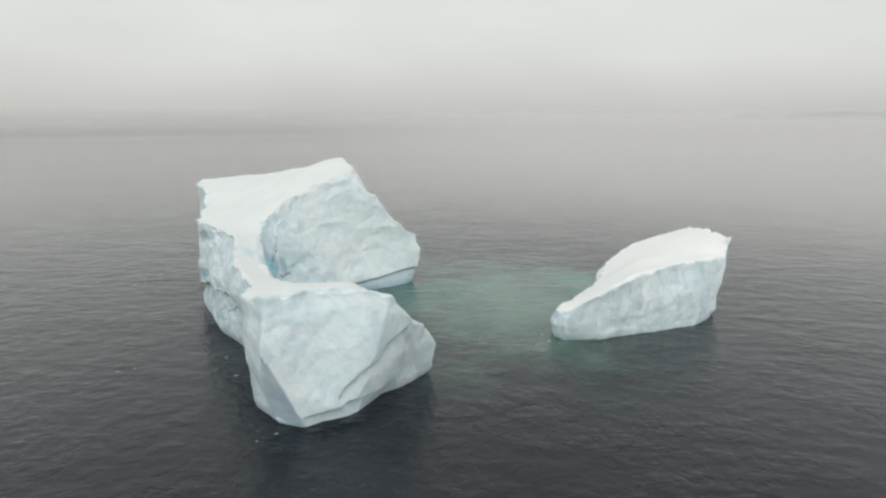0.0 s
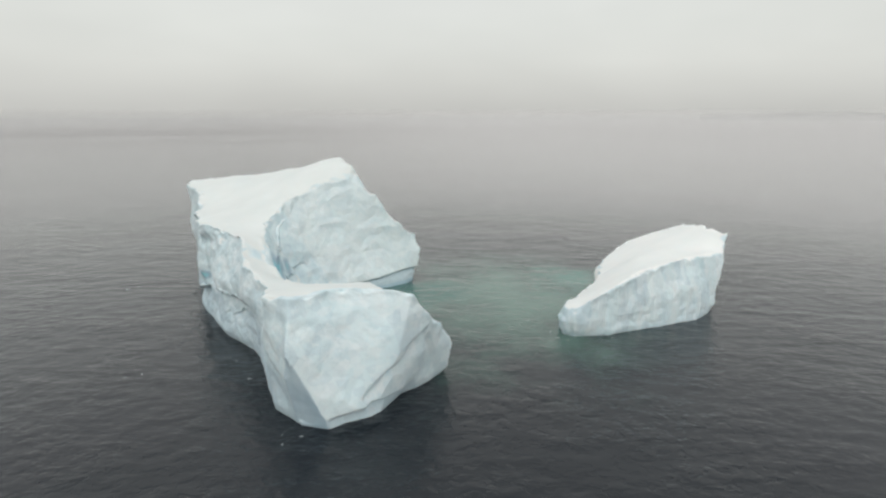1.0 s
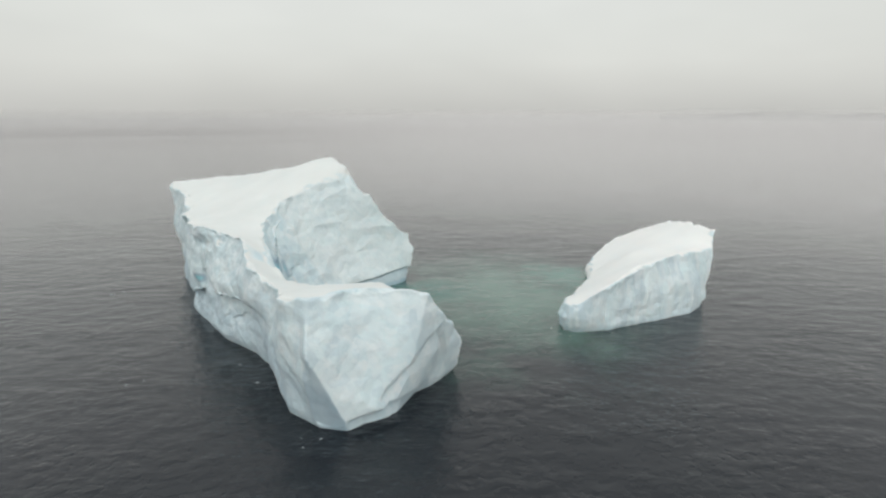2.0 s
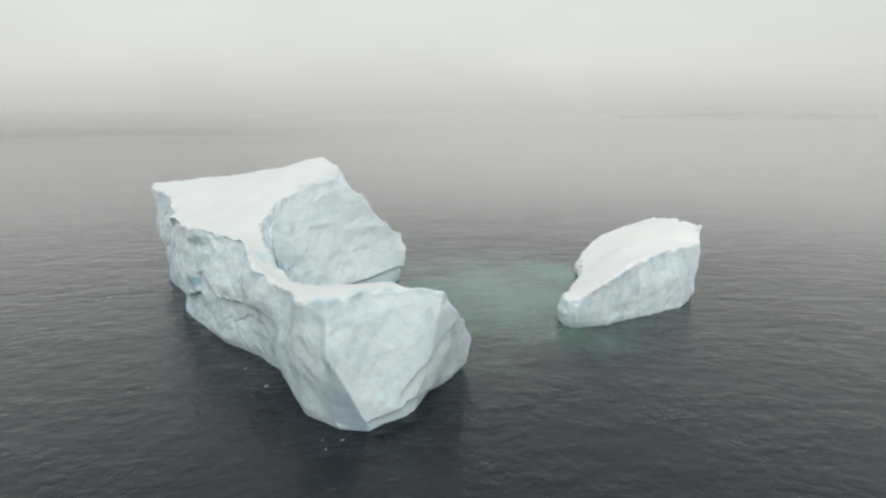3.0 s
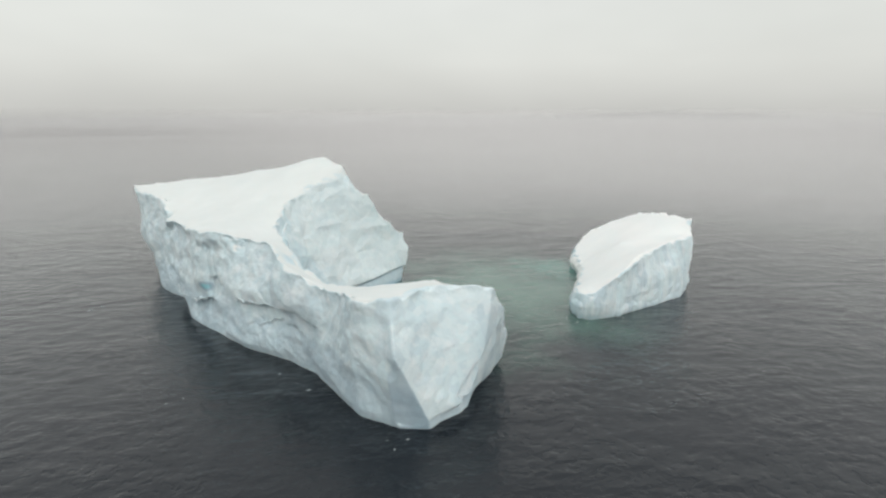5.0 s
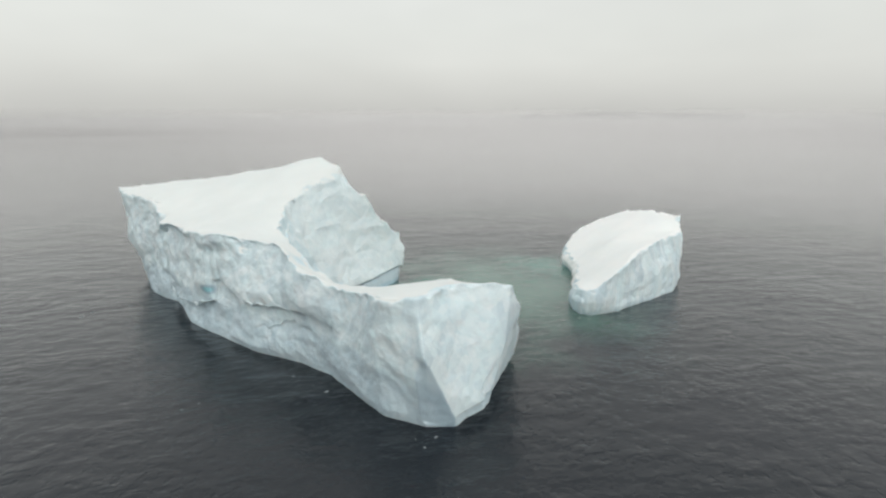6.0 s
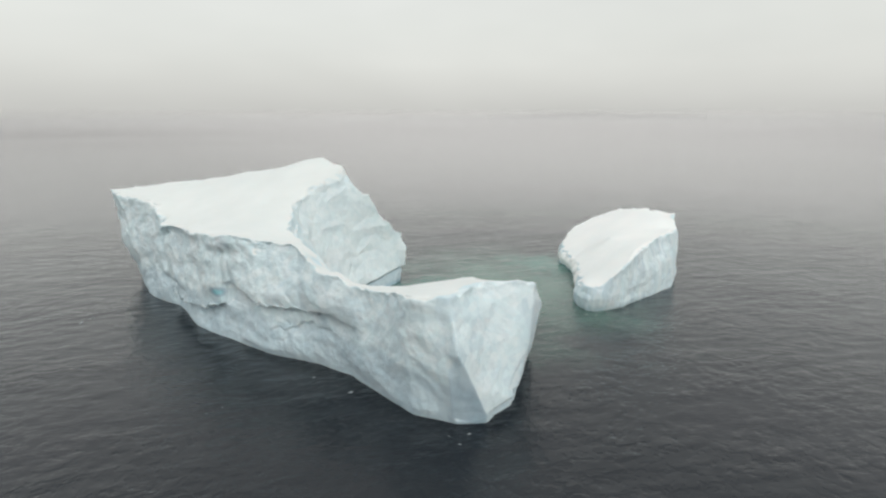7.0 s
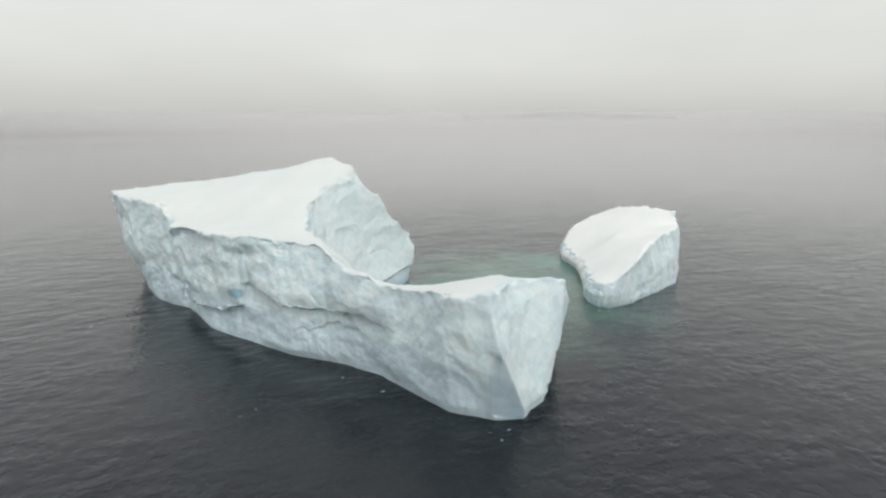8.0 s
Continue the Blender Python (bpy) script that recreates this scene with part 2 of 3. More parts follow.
def surface(f, origin, cell):
    """Vertices and four-sided faces of the skin f = 0 on a grid."""
    s = f < 0
    nx, ny, nz = f.shape
    cx, cy, cz = nx - 1, ny - 1, nz - 1
    acc = np.zeros((cx, cy, cz, 3), dtype=np.float32)
    cnt = np.zeros((cx, cy, cz), dtype=np.float32)
    for axis in range(3):
        for a in (0, 1):
            for b in (0, 1):
                o = [0, 0, 0]
                others = [k for k in range(3) if k != axis]
                o[others[0]], o[others[1]] = a, b
                e = list(o)
                e[axis] = 1
                sl0 = tuple(slice(o[k], o[k] + (cx, cy, cz)[k]) for k in range(3))
                sl1 = tuple(slice(e[k], e[k] + (cx, cy, cz)[k]) for k in range(3))
                hit = s[sl0] != s[sl1]
                f0, f1 = f[sl0][hit], f[sl1][hit]
                t = f0 / (f0 - f1)
                for k in range(3):
                    acc[..., k][hit] += t if k == axis else o[k]
                cnt[hit] += 1
    live = cnt > 0
    index = np.full(live.shape, -1, dtype=np.int64)
    index[live] = np.arange(live.sum())
    base = np.argwhere(live)
    verts = (base + acc[live] / cnt[live][:, None]) * cell + np.asarray(origin)
    faces = []
    for axis in range(3):
        u, v = [(1, 2), (2, 0), (0, 1)][axis]
        sl0, sl1 = [slice(None)] * 3, [slice(None)] * 3
        sl0[axis], sl1[axis] = slice(0, -1), slice(1, None)
        change = s[tuple(sl0)] != s[tuple(sl1)]
        at = np.argwhere(change)
        ok = (at[:, u] > 0) & (at[:, v] > 0) & (at[:, u] < (cx, cy, cz)[u]) & (at[:, v] < (cx, cy, cz)[v])
        at = at[ok]
        first = s[tuple(at.T)]

        def cellof(du, dv):
            q = at.copy()
            q[:, u] -= du
            q[:, v] -= dv
            return index[tuple(q.T)]
        quad = np.stack([cellof(1, 1), cellof(0, 1), cellof(0, 0), cellof(1, 0)], axis=1)
        quad[~first] = quad[~first][:, ::-1]
        faces.append(quad)
    return verts, np.concatenate(faces)


def mesh_from(name, verts, quads, mat, attributes, normals=None):
    me = bpy.data.meshes.new(name)
    me.vertices.add(len(verts))
    me.vertices.foreach_set("co", np.ascontiguousarray(verts, dtype=np.float32).ravel())
    me.loops.add(quads.size)
    me.loops.foreach_set("vertex_index", quads.astype(np.int32).ravel())
    me.polygons.add(len(quads))
    me.polygons.foreach_set("loop_start", np.arange(0, quads.size, 4, dtype=np.int32))
    me.update(calc_edges=True)
    me.polygons.foreach_set("use_smooth", np.ones(len(quads), dtype=bool))
    for key, values in attributes.items():
        me.attributes.new(key, "FLOAT", "POINT").data.foreach_set("value", values.astype(np.float32))
    if normals is not None:
        me.normals_split_custom_set_from_vertices(normals.tolist())
    me.materials.append(mat)
    return me


def vertex_normals(verts, quads):
    a, b, c, d = (verts[quads[:, k]] for k in range(4))
    fn = np.cross(c - a, d - b)
    out = np.zeros_like(verts)
    for k in range(4):
        for axis in range(3):
            out[:, axis] += np.bincount(quads[:, k], weights=fn[:, axis], minlength=len(verts))
    return out / (np.linalg.norm(out, axis=1, keepdims=True) + 1e-12)


def split_faces(verts, quads, chosen):
    """Each chosen face in four, the others as they are."""
    q, rest = quads[chosen], quads[~chosen]
    ends = np.sort(np.stack([q, np.roll(q, -1, axis=1)], axis=-1).reshape(-1, 2), axis=1)
    key, inverse = np.unique(ends[:, 0] * len(verts) + ends[:, 1], return_inverse=True)
    between = (verts[key // len(verts)] + verts[key % len(verts)]) / 2
    e = len(verts) + inverse.reshape(-1, 4)
    c = len(verts) + len(key) + np.arange(len(q))
    out = np.concatenate([verts, between, verts[q].mean(axis=1)])
    parts = [np.stack([q[:, k], e[:, k], c, e[:, k - 1]], axis=1) for k in range(4)]
    return out, np.concatenate(parts + [rest])


def sampled(grid, p, origin, cell):
    """The grid's value at the points p, by its eight corners."""
    q = (p - np.asarray(origin)) / cell
    i = np.clip(np.floor(q).astype(np.int64), 0, np.array(grid.shape) - 2)
    f = np.clip(q - i, 0, 1)
    out = 0
    for dx in (0, 1):
        for dy in (0, 1):
            for dz in (0, 1):
                w = (f[:, 0] if dx else 1 - f[:, 0]) * (f[:, 1] if dy else 1 - f[:, 1]) * (f[:, 2] if dz else 1 - f[:, 2])
                out = out + w * grid[i[:, 0] + dx, i[:, 1] + dy, i[:, 2] + dz]
    return out


def keep_faces(verts, quads, chosen, attributes, normals):
    """The chosen faces with only the vertices that they use."""
    q = quads[chosen]
    used, inverse = np.unique(q, return_inverse=True)
    return verts[used], inverse.reshape(q.shape), {k: v[used] for k, v in attributes.items()}, normals[used]


def chipped(p, size, seed):
    """Flat facets that meet in sharp creases, from -1 to 1: random heights on a turned lattice, joined by planes."""
    turn = np.array(Euler((0.61 + seed, 0.83 * seed, 0.37 + 0.5 * seed)).to_matrix())
    q = (p / np.asarray(size)) @ turn.T
    base = np.floor(q).astype(np.int64)
    f = q - base
    order = np.argsort(-f, axis=1)
    ranked = np.take_along_axis(f, order, axis=1)
    weights = (1 - ranked[:, 0], ranked[:, 0] - ranked[:, 1], ranked[:, 1] - ranked[:, 2], ranked[:, 2])
    corner, rows, total = base.copy(), np.arange(len(q)), 0
    for k in range(4):
        if k:
            corner[rows, order[:, k - 1]] += 1
        total = total + weights[k] * lattice(corner[:, 0], corner[:, 1], corner[:, 2], seed)
    return total * 2 - 1


def build_berg(thing, stations, crown, cell, seed, rough, facets, flutes, ledges, blue_spots, bare, mat, undercuts=(), cracks=(), steps=(), drifts=(), planed=(), cuts=()):
    """A floating berg. Each station of its outline: x, y at the waterline; x, y, z half way up; x, y, z at the rim.
    crown: further heights of its top. ledges: (outset, setting in over, fading out over, [(x, height), ...]) of slabs
    that overhang the western wall.
    undercuts: (x from, to, y from, to, height of the lip there, its power, depth, tint of the wet ice) where the sea
    has eaten in.
    bare: an outline in the plan where no snow lies; drifts: (how much, outline) where snow clings to the slopes too.
    planed: (x, y, z, radius, how rough) of parts that broke off in plainer faces; cuts: (point, outward direction,
    middle, radius, how much darker its bare blue ice is painted, shade included) of such faces."""
    st = np.array(stations)
    foot, mid, rim = st[:, :2], st[:, 2:5], st[:, 5:8]
    low = np.minimum(foot.min(axis=0), rim[:, :2].min(axis=0)) - 4.0
    high = np.maximum(foot.max(axis=0), rim[:, :2].max(axis=0)) + 4.0
    xs, ys = np.arange(low[0], high[0], cell), np.arange(low[1], high[1], cell)
    peak = max(rim[:, 2].max(), max([c[2] for c in crown], default=0)) + 2.0
    zs = np.arange(-2.0, peak, cell)
    gx, gy = np.meshgrid(xs.astype(np.float32), ys.astype(np.float32), indexing="ij")
    top = spread_heights(gx, gy, [tuple(r) for r in rim] + list(crown))
    f = np.empty((len(xs), len(ys), len(zs)), dtype=np.float32)
    walls = np.empty_like(f)
    for k, z in enumerate(zs):
        u = np.clip(z / mid[:, 2], -0.1, 1)[:, None]
        v = np.clip((z - mid[:, 2]) / (rim[:, 2] - mid[:, 2]), 0, 1.1)[:, None]
        poly = foot + (mid[:, :2] - foot) * u + (rim[:, :2] - mid[:, :2]) * v
        side = outline_distance(gx, gy, poly)
        # the sea has eaten a groove along the waterline
        side = side + 0.14 * math.exp(-((z + 0.3) / 0.7) ** 2)
        cap = (z - top) * 0.9
        h = np.clip(0.5 + 0.5 * (side - cap) / 0.35, 0, 1)
        walls[:, :, k] = np.clip(0.5 + (side - cap) / 1.2, 0, 1)
        f[:, :, k] = cap * (1 - h) + side * h + 0.35 * h * (1 - h)

    def evenness(p):
        out = np.ones(len(p))
        for x, y, z, radius, keep in planed:
            out = np.minimum(out, np.clip((np.linalg.norm(p - (x, y, z), axis=1) - radius) / 4.0, keep, 1))
        return out

    def flatness(p):
        out = np.ones(len(p))
        for point, face, middle, radius, _ in cuts:
            under = -(p - np.array(point)) @ (np.array(face) / np.linalg.norm(face))
            local = np.clip((radius - np.linalg.norm(p - np.array(middle), axis=1)) / 1.5, 0, 1)
            out = np.minimum(out, 1 - local * (1 - np.clip(under / 1.2, 0.1, 1)))
        return out

    def relief(p, steep, base):
        """The smooth berg with its ledges, cracks and broken faces."""
        even = evenness(p) * flatness(p)
        add = rough * (0.25 + 0.75 * steep) * even * (0.45 * fractal(p, 7.0, 2, seed) + 0.12 * fractal(p, (2.2, 2.2, 1.8), 3, seed + 9, True)) + 0.22 * (1 - np.abs(2 * steep - 1)) * fractal(p, 1.4, 2, seed + 14)
        if flutes:
            add = add + flutes * steep * fractal(p, (1.7, 1.7, 9.0), 2, seed + 20, True)
        for depth, lead, tail, line in ledges:
            x0, x1 = line[0][0], line[-1][0]
            edge = np.interp(p[:, 0], [a for a, _ in line], [b for _, b in line]) + 0.55 * chipped(p, (2.4, 2.4, 60.0), seed + 31) + 0.40 * chipped(p, (0.9, 0.9, 30.0), seed + 32)
            on = np.clip((p[:, 0] - x0) / lead, 0, 1) * np.clip((x1 - p[:, 0]) / tail, 0, 1)
            over = np.clip((p[:, 2] - edge) / 0.2, 0, 1) * np.clip(1.5 - (p[:, 2] - edge) / 8.0, 0, 1)
            outer = outline_distance(p[:, 0], p[:, 1], rim[:, :2] + (2.2, 2.0)) > -1.0
            add = add - depth * on * (over - 0.55 * np.clip(1.3 - (edge - p[:, 2]) / 2.6, 0, 1)) * outer * np.clip(steep * 2 - 1, 0, 1)
        for cx, cy, width, depth, z0, z1 in cracks:
            bend = 0.5 * fractal(p, (30.0, 30.0, 3.0), 2, seed + 37)
            gap = np.exp(-((p[:, 0] - cx - bend) ** 2 + (p[:, 1] - cy + bend) ** 2) / width ** 2)
            add = add + depth * gap * np.clip((p[:, 2] - z0) / 1.5, 0, 1) * np.clip((z1 - p[:, 2]) / 1.5, 0, 1)
        for (ax, ay, az), (bx, by, bz), inward, depth, reach in steps:
            # a broken edge from a to b: the ice beside it (to the left of a-b, seen along inward) has fallen away
            a, along = np.array((ax, ay, az)), np.array((bx - ax, by - ay, bz - az))
            size = np.linalg.norm(along)
            along = along / size
            across = np.cross(along, np.array(inward))
            across = across / np.linalg.norm(across)
            rel = p - a
            t, c = rel @ along, rel @ across + 0.35 * fractal(p, 2.6, 2, seed + 33)
            deep = np.linalg.norm(rel - np.outer(t, along) - np.outer(rel @ across, across), axis=1) < 4.5
            fade = np.clip(t / 0.8, 0, 1) * np.clip((size - t) / 0.8 + 0.4, 0, 1)
            add = add + depth * deep * fade * np.clip(c / 0.4, 0, 1) * np.exp(-np.maximum(c, 0) / reach)
        for x0, x1, y0, y1, z0, z1, power, depth, _ in undercuts:
            lip = z0 + (z1 - z0) * np.clip((p[:, 0] - x0) / (x1 - x0), 0, 1) ** power + 0.4 * chipped(p, (2.6, 2.6, 50.0), seed + 35)
            where = ((p[:, 1] > y0) & (p[:, 1] < y1)) * np.clip((p[:, 0] - x0) / 1.5, 0, 1) * np.clip((x1 + 3 - p[:, 0]) / 4.0, 0, 1)
            add = add + depth * where * np.clip((lip - p[:, 2]) / 0.35, 0, 1)
        skin = base + add
        for point, out, middle, radius, _ in cuts:
            level = (p - np.array(point)) @ (np.array(out) / np.linalg.norm(out)) + 0.05 * fractal(p, 1.6, 2, seed + 45)
            local = np.clip((radius - np.linalg.norm(p - np.array(middle), axis=1)) / 1.5, 0, 1)
            skin = np.maximum(skin, level * local - 2.0 * (1 - local))
        return skin

    smooth, origin = f.copy(), (xs[0], ys[0], zs[0])
    near = np.abs(f) < 1.7
    f[near] = relief(np.argwhere(near) * cell + np.array(origin), walls[near], f[near]).astype(np.float32)
    f[:, :, 0] = 1.0
    verts, quads = surface(f, origin, cell)
    verts, quads = split_faces(verts, quads, verts[quads, 2].max(axis=1) > -0.6)
    for _ in range(2):
        normals = vertex_normals(verts, quads)
        afloat = verts[:, 2] > -0.6
        p = verts[afloat]
        miss = relief(p, sampled(walls, p, origin, cell), sampled(smooth, p, origin, cell))
        verts[afloat] -= normals[afloat] * np.clip(0.85 * miss, -0.15, 0.15)[:, None]
    normals = vertex_normals(verts, quads)
    # broken facets, laid on along the smooth skin
    warp = verts + 0.9 * np.stack([fractal(verts, 5.0, 2, seed + 50 + k) for k in range(3)], axis=1)
    bare_wall = np.clip((0.80 - normals[:, 2]) / 0.4, 0.04, 1)
    even, flat_face = evenness(verts), flatness(verts)
    push = even * flat_face * 0.75 * chipped(warp, (6.5, 6.5, 5.0), seed + 60) + (0.9 + 0.1 * even) * flat_face * 0.36 * chipped(warp, (2.7, 2.7, 2.1), seed + 67)
    push = push + (0.85 + 0.15 * even) * (0.3 + 0.7 * flat_face) * (0.19 * chipped(warp, (1.35, 1.35, 1.05), seed + 70) + 0.075 * chipped(verts + 0.3 * np.stack([fractal(verts, 1.1, 2, seed + 90 + k) for k in range(3)], axis=1), (0.62, 0.62, 0.5), seed + 77))
    verts = verts + normals * (facets * bare_wall * push * np.clip((verts[:, 2] + 0.5) / 1.5, 0.2, 1))[:, None]
    normals = vertex_normals(verts, quads)
    wobble = fractal(verts, 3.0, 3, seed + 40)
    snow = np.clip((normals[:, 2] - 0.62 + 0.10 * wobble) / 0.18, 0, 1) * np.clip(verts[:, 2] - 0.8, 0, 1)
    if bare:
        snow = snow * np.clip((outline_distance(verts[:, 0], verts[:, 1], np.array(bare)) + 0.7 * wobble) / 0.5, 0, 1)
    for amount, drift in drifts:
        inside = amount * np.clip((0.4 * wobble - outline_distance(verts[:, 0], verts[:, 1], np.array(drift))) / 0.8, 0, 1)
        snow = np.maximum(snow, inside * np.clip((verts[:, 2] - 0.1 + 0.2 * wobble) / 0.5, 0, 1))
    for _ in range(3):
        mean, count = np.zeros(len(verts)), np.zeros(len(verts))
        face = snow[quads].mean(axis=1)
        for k in range(4):
            mean += np.bincount(quads[:, k], weights=face, minlength=len(verts))
            count += np.bincount(quads[:, k], minlength=len(verts))
        snow = mean / np.maximum(count, 1)
    snow = np.clip((snow - 0.3) / 0.4, 0, 1)
    blue = np.zeros(len(verts))
    for bx, by, bz, br, amount in blue_spots:
        d = np.linalg.norm((verts - (bx, by, bz)) / (br, br, br * 0.6), axis=1)
        blue = np.maximum(blue, amount * np.clip(1.35 - d + 0.3 * wobble, 0, 1))
    snow = snow * (1 - np.clip(2.0 * blue, 0, 1))
    # cut faces: darker blue ice, with the overhang's shade painted into the colour
    for point, face, middle, radius, facet_shade in cuts:
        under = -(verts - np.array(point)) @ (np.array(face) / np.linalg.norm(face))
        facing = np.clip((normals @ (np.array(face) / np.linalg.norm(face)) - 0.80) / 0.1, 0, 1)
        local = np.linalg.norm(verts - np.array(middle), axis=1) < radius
        blue = np.maximum(blue, facet_shade * local * facing * np.clip(1.8 - under / 0.25, 0, 1) * (0.9 + 0.25 * wobble))
    wet = np.clip(1 - verts[:, 2] / (1.2 + 0.5 * wobble), 0, 1) * 0.14
    blue = np.maximum(blue, wet)
    for x0, x1, y0, y1, z0, z1, power, _, tint in undercuts:
        lip = z0 + (z1 - z0) * np.clip((verts[:, 0] - x0) / (x1 - x0), 0, 1) ** power + 0.4 * chipped(verts, (2.6, 2.6, 50.0), seed + 35)
        shelf = (verts[:, 1] > y0) & (verts[:, 1] < y1) & (verts[:, 0] > x0) & (verts[:, 0] < x1 + 3)
        blue = np.maximum(blue, tint * shelf * np.clip((lip - verts[:, 2]) / 0.3, 0, 1))
    if ledges:
        # washed smooth and bare below the overhangs of the western wall
        washed = np.clip((5.6 + 1.2 * wobble - verts[:, 2]) / 1.2, 0, 1) * np.clip(-1.6 * normals[:, 0] - 0.2, 0, 1)
        blue = np.maximum(blue, 0.26 * washed)
    attributes = {"snow": snow, "blue": blue}
    flat = snow[quads].mean(axis=1) > 0.5
    for name, chosen, label in (("ice_wall", ~flat, "pale blue-grey bare ice with broken facets"), ("snow_top", flat, "smooth white wind-packed snow")):
        v, q, a, nn = keep_faces(verts, quads, chosen, attributes, normals)
        ob = new(name, mesh_from(name, v, q, mat, a, nn))
        ob.parent = thing
        tagged(ob, label=label)
    return thing


# ==== the sea
def graded(inner_low, inner_high, step, reach, growth=1.12):
    """Places along one axis: even in the middle, wider and wider outwards."""
    mid = list(np.arange(inner_low, inner_high + step / 2, step))
    left, right, d = [], [], step
    a, b = mid[0], mid[-1]
    while b < reach or a > -reach:
        d *= growth
        a, b = a - d, b + d
        left.append(max(a, -reach))
        right.append(min(b, reach))
    left = sorted({x for x in left})
    right = sorted({x for x in right})
    return np.array(left + mid + right)


def build_sea():
    xs = graded(-95, 95, 0.46, 4600)
    ys = graded(20, 190, 0.46, 4600)
    gx, gy = np.meshgrid(xs, ys, indexing="ij")
    z = np.zeros_like(gx)
    rng = np.random.RandomState(5)
    for k in range(54):
        length = 1.4 * (1.030 ** k)
        turn = radians(262) + rng.normal(0, 0.95)
        kx, ky = math.cos(turn) * 2 * math.pi / length, math.sin(turn) * 2 * math.pi / length
        amp = 0.0042 * length ** 0.4
        ph = kx * gx + ky * gy + rng.uniform(0, 6.28)
        z += amp * (np.sin(ph) + 0.25 * np.sin(2 * ph + 1.3))
    far = np.hypot(gx, gy - 90)
    z *= np.clip(1.25 - far / 420, 0, 1) * 0.34
    nx, ny = gx.shape
    verts = np.stack([gx, gy, z], axis=-1).reshape(-1, 3)
    i = np.arange(nx * ny).reshape(nx, ny)
    quads = np.stack([i[:-1, :-1], i[1:, :-1], i[1:, 1:], i[:-1, 1:]], axis=-1).reshape(-1, 4)
    ob = new("water", mesh_from("water", verts, quads, SEA, {}))
    return tagged(ob, "dark grey choppy sea with green shallows over sunken ice", "sea", kind="structure")


build_sea()

# ==== glowing sheets that paint the fog's haze over the far water, and the land behind it
def haze_glow_material(density, fade_low, fade_high, grey, thick):
    m, n, l, b = material("sea_haze_glow")
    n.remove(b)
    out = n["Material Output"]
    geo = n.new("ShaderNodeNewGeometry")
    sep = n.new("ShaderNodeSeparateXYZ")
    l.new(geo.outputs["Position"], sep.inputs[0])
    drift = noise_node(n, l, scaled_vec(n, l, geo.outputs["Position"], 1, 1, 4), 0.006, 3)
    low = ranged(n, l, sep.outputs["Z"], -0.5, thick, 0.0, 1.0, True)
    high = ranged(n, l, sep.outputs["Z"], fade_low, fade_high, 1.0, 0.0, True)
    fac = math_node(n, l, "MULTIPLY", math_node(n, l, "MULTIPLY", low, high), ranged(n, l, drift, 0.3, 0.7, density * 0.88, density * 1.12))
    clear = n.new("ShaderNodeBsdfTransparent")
    # emission puts the haze's light into the sheet itself; no lamp stands here
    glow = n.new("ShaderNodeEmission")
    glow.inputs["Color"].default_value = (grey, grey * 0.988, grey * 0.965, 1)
    # the painted haze glows brighter and stands denser towards the north-north-east
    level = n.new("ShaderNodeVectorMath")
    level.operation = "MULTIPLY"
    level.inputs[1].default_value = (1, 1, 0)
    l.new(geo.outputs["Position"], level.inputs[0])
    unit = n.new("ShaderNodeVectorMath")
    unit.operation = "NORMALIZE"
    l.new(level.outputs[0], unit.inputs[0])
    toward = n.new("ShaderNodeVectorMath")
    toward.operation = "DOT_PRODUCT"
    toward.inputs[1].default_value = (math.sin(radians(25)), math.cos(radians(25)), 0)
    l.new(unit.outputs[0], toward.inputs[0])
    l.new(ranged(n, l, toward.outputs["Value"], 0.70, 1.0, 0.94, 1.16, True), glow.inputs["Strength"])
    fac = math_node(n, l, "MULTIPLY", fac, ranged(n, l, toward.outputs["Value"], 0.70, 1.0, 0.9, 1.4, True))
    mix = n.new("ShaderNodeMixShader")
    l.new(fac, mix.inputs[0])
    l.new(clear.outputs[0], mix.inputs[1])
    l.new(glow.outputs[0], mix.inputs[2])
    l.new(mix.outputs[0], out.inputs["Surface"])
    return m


def haze_sheet(inner, outer, density, grey):
    """A see-through sheet that glows as painted fog haze; it rises outwards from the water, all round."""
    me = bpy.data.meshes.new("haze_sheet")
    rows, cols = 12, 120
    top = 33 + 0.028 * outer
    level = inner + (outer - inner) * 31 / top      # where it stands as high as the eye
    verts = []
    for r in range(rows):
        reach = inner + (outer - inner) * r / (rows - 1)
        for c in range(cols):
            a = 2 * math.pi * c / cols
            verts.append((-18 + reach * math.cos(a), 5 + reach * math.sin(a), -0.8 + top * r / (rows - 1)))
    faces = [(r * cols + c, r * cols + (c + 1) % cols, (r + 1) * cols + (c + 1) % cols, (r + 1) * cols + c) for r in range(rows - 1) for c in range(cols)]
    me.from_pydata(verts, [], faces)
    me.materials.append(haze_glow_material(density, 30 - 0.034 * level, 30 + 0.012 * level, grey, 11.0 if inner < 150 else 16.0))
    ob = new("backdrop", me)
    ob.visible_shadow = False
    return tagged(ob, "glowing see-through sheet, grey fog haze painted over the far water", "fog", kind="structure")


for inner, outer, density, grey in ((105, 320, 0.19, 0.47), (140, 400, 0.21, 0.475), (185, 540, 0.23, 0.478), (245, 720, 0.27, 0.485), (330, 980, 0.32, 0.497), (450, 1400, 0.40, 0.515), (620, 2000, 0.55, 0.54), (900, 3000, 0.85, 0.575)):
    haze_sheet(inner, outer, density, grey)


